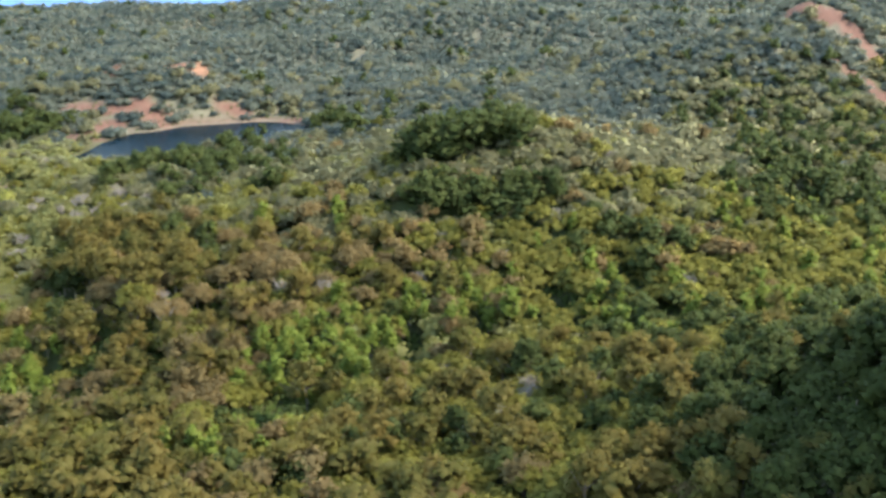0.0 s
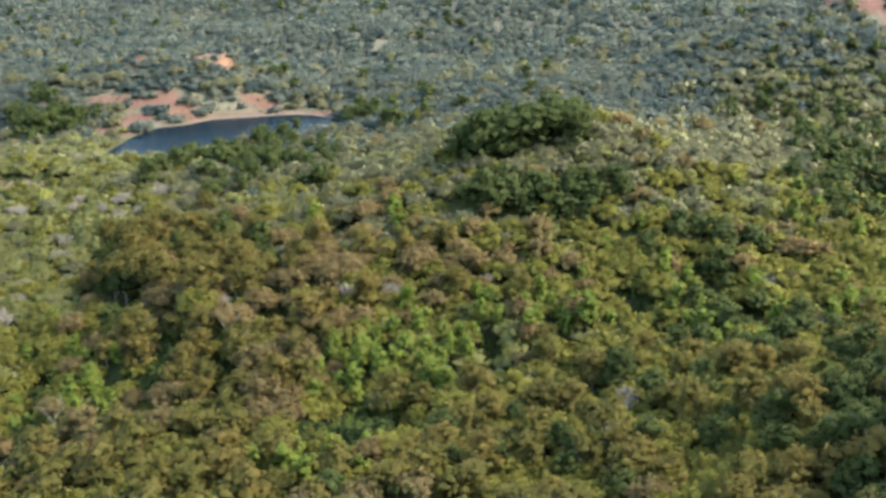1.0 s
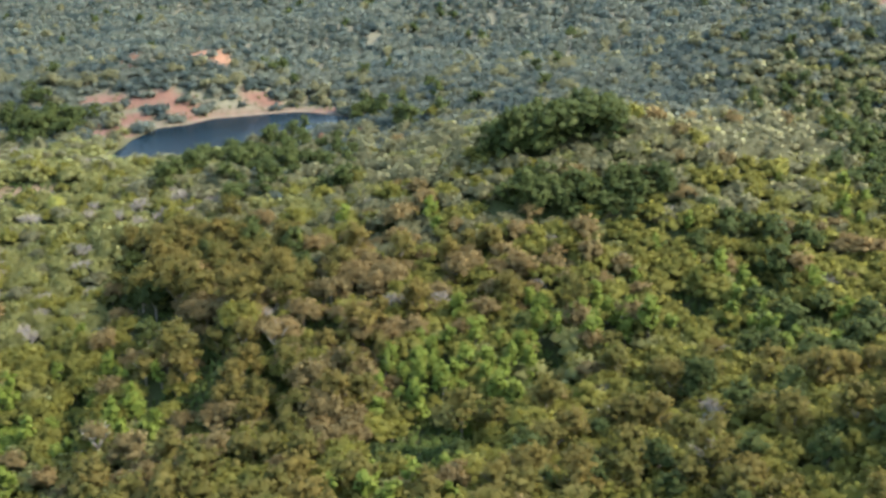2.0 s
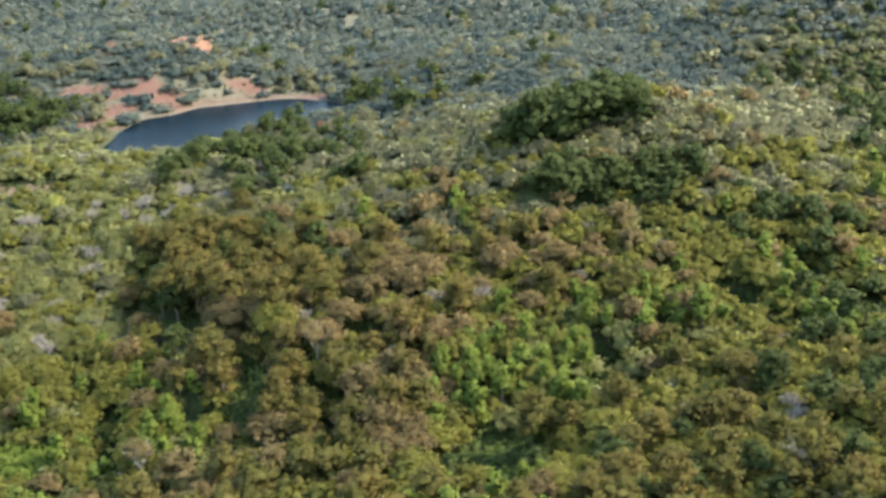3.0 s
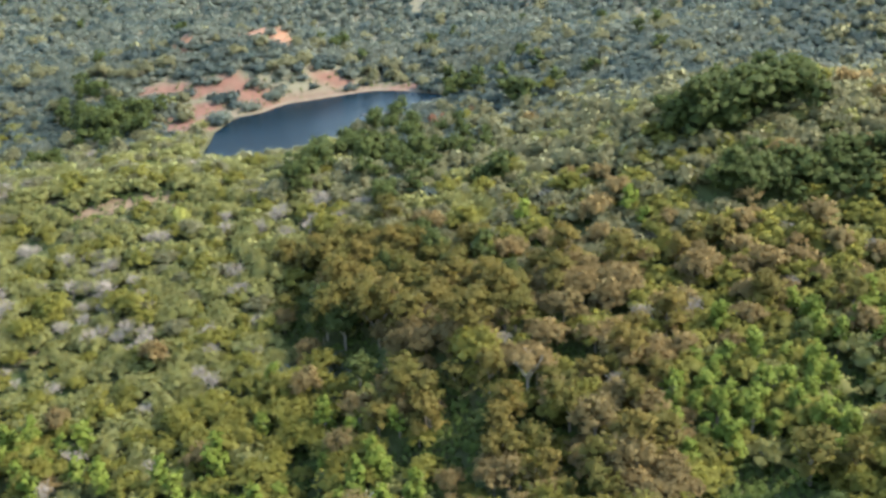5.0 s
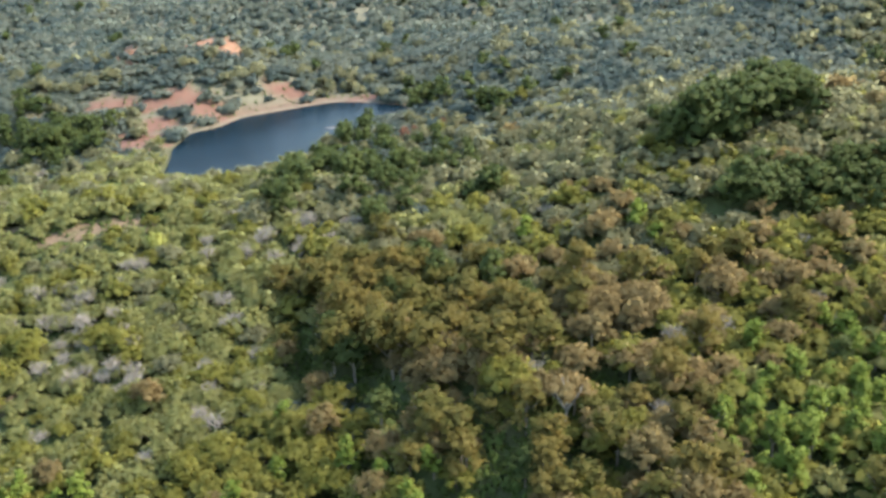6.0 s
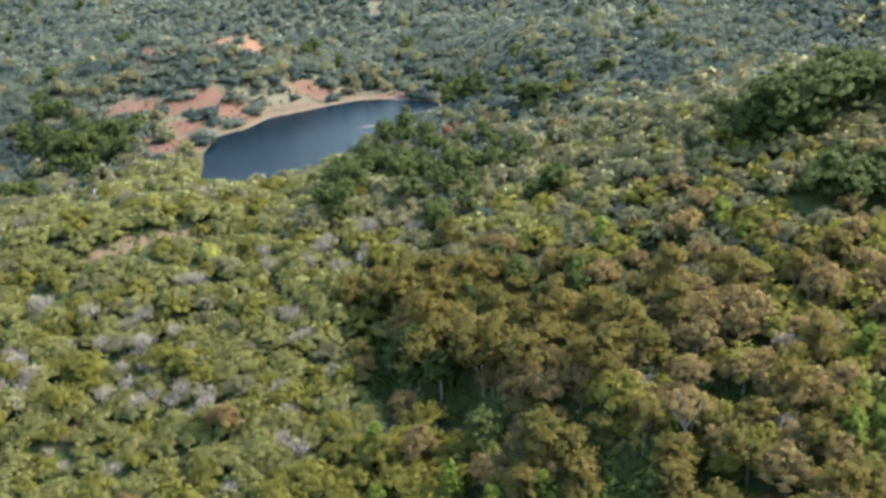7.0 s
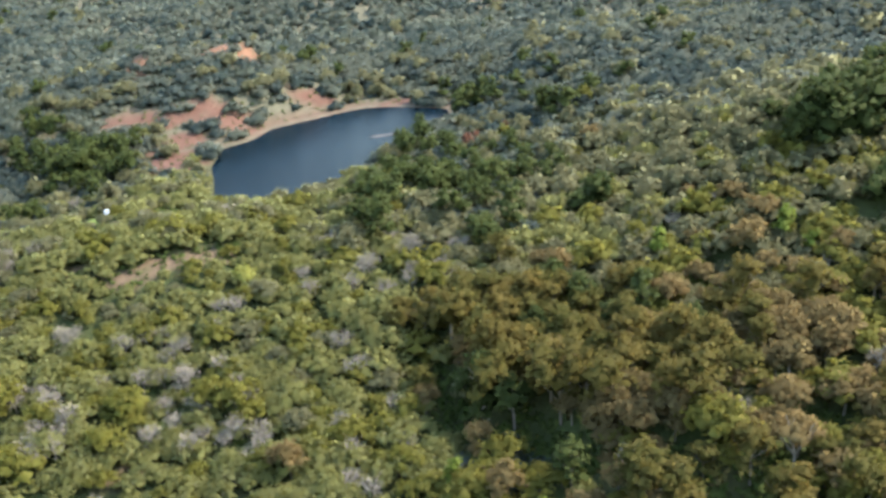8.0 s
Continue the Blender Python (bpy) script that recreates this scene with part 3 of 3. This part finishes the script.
# with distance, duller leaf kinds replace the vivid ones, in place of haze
dull = np.clip((py - 350) / 100, 0, 1) * np.where(py < 480, np.clip((px + 170) / 60, 0.2, 1), 1)
kinds[~hill & (kinds == "bright") & (dice < dull)] = "pale"
kinds[~hill & (kinds == "green") & (dice < 0.88 * dull)] = "drab"
kinds[~hill & (kinds == "brown") & (dice < 0.8 * dull)] = "drab"
kinds[~hill & (kinds == "bare") & (py > 430) & (dice > 0.25)] = "drab"
close_by = (kinds == "drab") & (py < 375)
kinds[close_by] = np.where(dice[close_by] > 0.75, "brown", "green")
for kind, spots, sure in (("dark", DARK, 0.42), ("bare", BARE_WEST + BARE_EAST, 0.5)):
    here = (blob(px, py, spots) + 0.16 * wave(px, py, 17, len(kind)) + rng.normal(0, 0.1, px.size) > sure) & (dice < (0.95 if kind == "dark" else 0.62))
    # beyond y 480 nearly half turn slate, haze put into their colour
    kinds[here] = np.where((py[here] > 480) & (mixing[here] < 0.45), "slate", kind) if kind == "dark" else kind
kinds[(kinds == "bare") & (blob(px, py, GAPS) > 0.08)] = "green"
size = np.where(big, rng.uniform(1.1, 1.4, px.size), rng.uniform(0.62, 1.18, px.size)) * np.where(py > 760, 1.42, np.where(hill, 1.15, 1.0))
TALL = [(8, 432, 26, 14), (8, 393, 28, 9), (94, 188, 12, 20), (-128, 358, 15, 14), (-238, 597, 18, 13), (-68, 630, 12, 16)]
tall_kind = np.isin(kinds, ["bright", "bare", "dark", "grove"])
size[tall_kind] = size[tall_kind] ** 0.5 * 1.1
size *= 1 + 0.35 * blob(px, py, [(gx + rx + 4, gy + 4, 6, 9) for gx, gy, rx, _ in GAPS])
size *= 1 - 0.4 * blob(px, py, [(gx, gy - ry - 5, rx, 6) for gx, gy, rx, ry in GAPS])
LOW = [(-233, 493, 15, 12), (-200, 446, 22, 12), (-225, 442, 18, 11), (-222, 364, 12, 10), (-207, 500, 16, 12)]
size *= 1 - 0.5 * blob(px, py, LOW)
size *= 1 + 0.45 * blob(px, py, TALL) * np.isin(kinds, ["dark", "grove", "brown"])
turn = rng.uniform(0, 2 * math.pi, px.size)
variant = rng.integers(0, 5, px.size)
size[outside] *= 1.2
size = np.minimum(size, 1.55) * (1 + (0.3 * blob(px, py, TALL[:1]) - 0.15 * blob(px, py, TALL[1:2])) * (kinds == "dark"))
reach = slant(px, py)
shade = np.clip(0.5 + 0.3 * wave(px, py, 48, 9) + rng.uniform(-0.35, 0.35, px.size), 0.01, 0.99)
SINGLE = 275.0
near_edge = (py > 205 - 0.72 * px) & (px < 0.44 * py + 12) & ~outside

# single trees along the near edge
models = {}
single = np.zeros(px.size, bool)
for kind in LEAF:
    ours = np.nonzero((kinds == kind) & (reach < SINGLE) & near_edge)[0]
    single[ours[np.argsort(reach[ours])][:280]] = True
for n in np.nonzero(single)[0]:
    kind, v = kinds[n], int(variant[n])
    place = Matrix.LocRotScale((px[n], py[n], pz[n]), Euler((0, 0, turn[n])), (size[n], size[n], size[n] * (0.9 + 0.2 * dice[n])))
    if (kind, v) not in models:
        name, label, category = KINDS[kind][4:] if kind in KINDS else ("bare_tree", "leafless grey tree with bleached twigs among green trees", "tree")
        tree = tagged(new(name), label, category, "forest trees")
        for part_name, shape, mat in (("trunk", "trunk", BARK), ("crown", "fine", LEAF[kind])):
            mesh = bpy.data.meshes.new(part_name)
            fill(mesh, *shapes[kind, v, shape])
            mesh.materials.append(mat)
            new(part_name, mesh).parent = tree
        tree.matrix_basis = place
        models[kind, v] = tree
    else:
        copy = copy_thing(models[kind, v], Matrix())
        copy.matrix_basis = place

# the rest of the forest, too many to count
WORDS = {"green": "olive-green", "pale": "pale yellow-green", "dark": "dark-green", "grove": "tall olive-brown", "brown": "brownish dry", "bright": "bright-green", "grey": "haze-tinted grey-green", "slate": "haze-tinted slate-green", "drab": "dull olive-brown", "rust": "rust-red", "bare": "leafless grey"}
def massed(name, rows, mat):
    """Many plants of one kind as one mesh. Rows: shape, x, y, z, width, height, turn, tint."""
    verts, faces, normals, tints, at = [], [], [], [], 0
    for (v, f, n), x, y, z, wide, high, turned, tint in rows:
        c, s = math.cos(turned), math.sin(turned)
        spin = np.array([(c, s, 0), (-s, c, 0), (0, 0, 1)])
        verts.append((v * (wide, wide, high)) @ spin + (x, y, z))
        faces.append(f + at)
        if n is not None:
            normals.append(n @ spin)
        tints.append(np.full(len(v), tint, np.float32))
        at += len(v)
    mesh = bpy.data.meshes.new(name)
    fill(mesh, np.concatenate(verts), np.concatenate(faces), np.concatenate(normals) if normals else None)
    mesh.attributes.new("tint", "FLOAT", "POINT").data.foreach_set("value", np.concatenate(tints))
    mesh.materials.append(mat)
    return new(name, mesh)


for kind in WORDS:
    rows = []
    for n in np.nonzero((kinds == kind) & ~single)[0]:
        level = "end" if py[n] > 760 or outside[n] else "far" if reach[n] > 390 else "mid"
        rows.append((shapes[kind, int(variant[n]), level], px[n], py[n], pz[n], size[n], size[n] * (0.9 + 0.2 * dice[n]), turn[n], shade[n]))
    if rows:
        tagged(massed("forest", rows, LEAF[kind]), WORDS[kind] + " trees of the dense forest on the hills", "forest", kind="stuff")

# low undergrowth between the trunks, and scrub on the red earth
ux, uy = scattered(-330, 260, 160, 430, 7.5)
sx, sy = scattered(-270, -60, 520, 730, 4.6)
gx, gy = scattered(-160, 90, 180, 420, 1.9)
in_gap = blob(gx, gy, GAPS) > 0.3
gx, gy = gx[in_gap], gy[in_gap]
cx, cy = scattered(-262, -175, 362, 518, 2.6)
clearing = (blob(cx, cy, TAN) > 0.3) & (rng.uniform(size=cx.size) < 0.55)
cx, cy = cx[clearing], cy[clearing]
fx, fy = scattered(-22, 40, 368, 392, 2.4)
ux, uy = np.concatenate([ux, sx, gx, cx, fx]), np.concatenate([uy, sy, gy, cy, fy])
fine_here = in_reach(ux, uy) & (shore(ux, uy) > 4) & (blob(ux, uy, MEADOW) < 0.3) & (rng.uniform(size=ux.size) > 0.4 * soil(ux, uy))
ux, uy = ux[fine_here], uy[fine_here]
uz = height(ux, uy)
deep = blob(ux, uy, GAPS) > 0.3
rows = []
for n in range(ux.size):
    k = rng.uniform(0.25, 0.55) * (0.7 if uy[n] > 520 else 1.0)
    tall = 1.5 if deep[n] else 1.0
    rows.append((shapes["pale", n % 5, "low"], ux[n], uy[n], uz[n] - 0.5 * k, k, k * tall, rng.uniform(0, 6.28), rng.uniform()))
scrub = massed("undergrowth", rows, leaf_material("scrub_leaves", (0.038, 0.056, 0.011), (0.056, 0.076, 0.016), (0.084, 0.094, 0.028)))
tagged(scrub, "low olive scrub and ferns between the trees", "undergrowth", kind="stuff")

# a thicket of bright low shrubs that covers the near clearing
bx, by = scattered(-215, -140, 280, 322, 2.1)
inside = blob(bx, by, MEADOW) > 0.36
bx, by = bx[inside], by[inside]
bz = height(bx, by)
rows = []
for n in range(bx.size):
    k = rng.uniform(0.3, 0.5)
    rows.append((shapes["pale", n % 5, "far"], bx[n], by[n], bz[n] - 0.5, k, k * 1.5, 0.0, rng.uniform()))
shrubs = massed("thicket", rows, LEAF["bright"])
tagged(shrubs, "bright-green low shrubs that fill a clearing", "thicket", kind="stuff")

def plant(name, label, category, group, parts, x, y, wide, high, turned):
    """One plant of its own. Parts: name, shape, material."""
    thing = tagged(new(name), label, category, group)
    for part_name, shape, mat in parts:
        mesh = bpy.data.meshes.new(part_name)
        fill(mesh, *shape)
        mesh.materials.append(mat)
        new(part_name, mesh).parent = thing
    thing.matrix_basis = Matrix.LocRotScale((x, y, float(height(x, y))), Euler((0, 0, turned)), (wide, wide, high))


# rust-red shrubs by the near shore
for x, y, big_by in ((-89, 548, 1.1), (-84, 552, 0.8), (-80, 546, 0.7), (-93, 553, 0.6), (-70, 556, 0.8)):
    v = int(10 * big_by) % 5
    plant(*KINDS["rust"][4:], "rust shrubs", (("trunk", shapes["rust", v, "trunk"], BARK), ("crown", shapes["rust", v, "fine"], LEAF["rust"])), x, y, big_by * 1.3, big_by * 2.2, x)

# two trees that stand out by their yellow crowns
LIME = leaf_material("lime_leaves", (0.170, 0.168, 0.032), (0.195, 0.190, 0.038), (0.210, 0.200, 0.060))
for x, y, wide, label in ((-188, 443, 0.72, "yellow-lime tree with fresh leaves among pale green trees"), (149, 484, 0.6, "yellow flowering tree on the dark green slope")):
    plant("yellow_tree", label, "tree", "", (("trunk", shapes["pale", 1, "trunk"], BARK), ("crown", shapes["pale", 1, "fine"], LIME)), x, y, wide, 1.25, 0.4)


def forked_shape(seed, tall, spread):
    """A stout pale trunk that forks, and forks again."""
    rng = np.random.default_rng(seed)
    low = np.array([rng.normal(0, 0.3), rng.normal(0, 0.3), tall * 0.45])
    pieces = [stick((0, 0, -1.2), low, 0.42, 0.32, 7)]
    for i in range(5):
        a = i * 1.257 + rng.uniform(-0.3, 0.3)
        mid = low + (math.cos(a) * spread * 0.22, math.sin(a) * spread * 0.22, tall * rng.uniform(0.22, 0.32))
        pieces.append(stick(low, mid, 0.27, 0.19, 6))
        for k in (-0.5, 0.45):
            tip = mid + (math.cos(a + k) * spread * 0.22, math.sin(a + k) * spread * 0.22, tall * rng.uniform(0.16, 0.28))
            pieces.append(stick(mid, tip, 0.18, 0.07, 5))
    return joined(pieces)


PALE_BARK = rough_material("pale_bark", (0.150, 0.128, 0.095), (0.190, 0.165, 0.125), (0.11, 0.092, 0.07), 1.0)
for n, (x, y, tall) in enumerate(((-88, 315, 13.0), (-131, 281, 12.0))):
    plant("white_barked_tree", "tall tree with pale forked limbs and a thin olive crown", "tree", "white-barked trees",
          (("trunk", forked_shape(n, tall, 9.0), PALE_BARK), ("crown", crown_shape(40 + n, 11.0, 3.6, tall - 2.6, 8, 190, 0.38, "dome", 0.5), LEAF["brown"])), x, y, 1.0, 1.0, n * 1.1)


# a flat of drying mud in the lake
def mud_flat():
    bm = bmesh.new()
    rim, top = [], []
    for i in range(22):
        a = i / 22 * 2 * math.pi
        r = 1 + 0.22 * math.sin(3 * a + 1) + 0.12 * math.sin(5 * a)
        rim.append(bm.verts.new((7.0 * r * math.cos(a), 2.6 * r * math.sin(a), -0.4)))
        top.append(bm.verts.new((6.0 * r * math.cos(a), 2.0 * r * math.sin(a), 0.18 + 0.1 * math.sin(4 * a))))
    for i in range(22):
        bm.faces.new((rim[i], rim[(i + 1) % 22], top[(i + 1) % 22], top[i]))
    bmesh.ops.triangle_fill(bm, edges=[bm.edges.get((top[i], top[(i + 1) % 22])) for i in range(22)])
    mesh = bpy.data.meshes.new("mud_flat")
    bm.to_mesh(mesh)
    bm.free()
    mesh.materials.append(rough_material("dry_mud", (0.048, 0.045, 0.040), (0.066, 0.061, 0.054), (0.036, 0.034, 0.030), 0.5))
    ob = tagged(new("mud_flat", mesh), "pale dry mud flat that rises from the lake", "mud flat", kind="structure")
    ob.matrix_basis = pose(-114, 598, 0, 0, 0, 8)


mud_flat()


# a white pickup truck parked in the clearing beyond the shore
def pickup_truck(x, y, turned):
    truck = tagged(new("pickup_truck"), "small white pickup truck parked in a grassy clearing", "truck")
    paint = rough_material("white_paint", (0.48, 0.48, 0.46), (0.54, 0.54, 0.52), (0.40, 0.38, 0.35), 1.0, 0.35, 0.02, 0.01)
    glass = rough_material("dark_glass", (0.03, 0.035, 0.04), (0.04, 0.045, 0.05), (0.02, 0.02, 0.025), 1.0, 0.1, 0.0, 0.01)
    rubber = rough_material("tyre_rubber", (0.03, 0.03, 0.03), (0.04, 0.04, 0.04), (0.05, 0.045, 0.04), 3.0)

    def box(name, cx, cz, sx, sy, sz, mat, pinch=1.0):
        bm = bmesh.new()
        bmesh.ops.create_cube(bm, size=1)
        for v in bm.verts:
            k = pinch if v.co.z > 0 else 1.0
            v.co = (v.co.x * sx * k + cx, v.co.y * sy * (0.5 + 0.5 * k), v.co.z * sz + cz)
        bmesh.ops.bevel(bm, geom=bm.edges[:], offset=0.06, segments=2, affect="EDGES")
        mesh = bpy.data.meshes.new(name)
        bm.to_mesh(mesh)
        bm.free()
        mesh.materials.append(mat)
        new(name, mesh).parent = truck

    box("chassis", 0.0, 0.72, 5.2, 1.85, 0.62, paint)
    box("cab", 0.35, 1.36, 1.9, 1.7, 0.72, paint, 0.76)
    box("windscreen", 0.36, 1.40, 1.98, 1.5, 0.42, glass, 0.84)
    box("tailgate", -2.5, 1.1, 0.12, 1.75, 0.5, paint)
    for wx in (-1.6, 1.65):
        for wy in (-0.85, 0.85):
            bm = bmesh.new()
            bmesh.ops.create_cone(bm, cap_ends=True, segments=18, radius1=0.37, radius2=0.37, depth=0.24, matrix=pose(wx, wy, 0.37, 90, 0, 0))
            bmesh.ops.bevel(bm, geom=[e for e in bm.edges if len(e.link_faces) == 2 and max(len(f.verts) for f in e.link_faces) > 4], offset=0.04, segments=2, affect="EDGES")
            mesh = bpy.data.meshes.new("wheel")
            bm.to_mesh(mesh)
            bm.free()
            mesh.materials.append(rubber)
            new("wheel", mesh).parent = truck
    truck.matrix_basis = pose(x, y, float(height(x, y)), 0, 0, turned)


pickup_truck(-229, 524, 96)
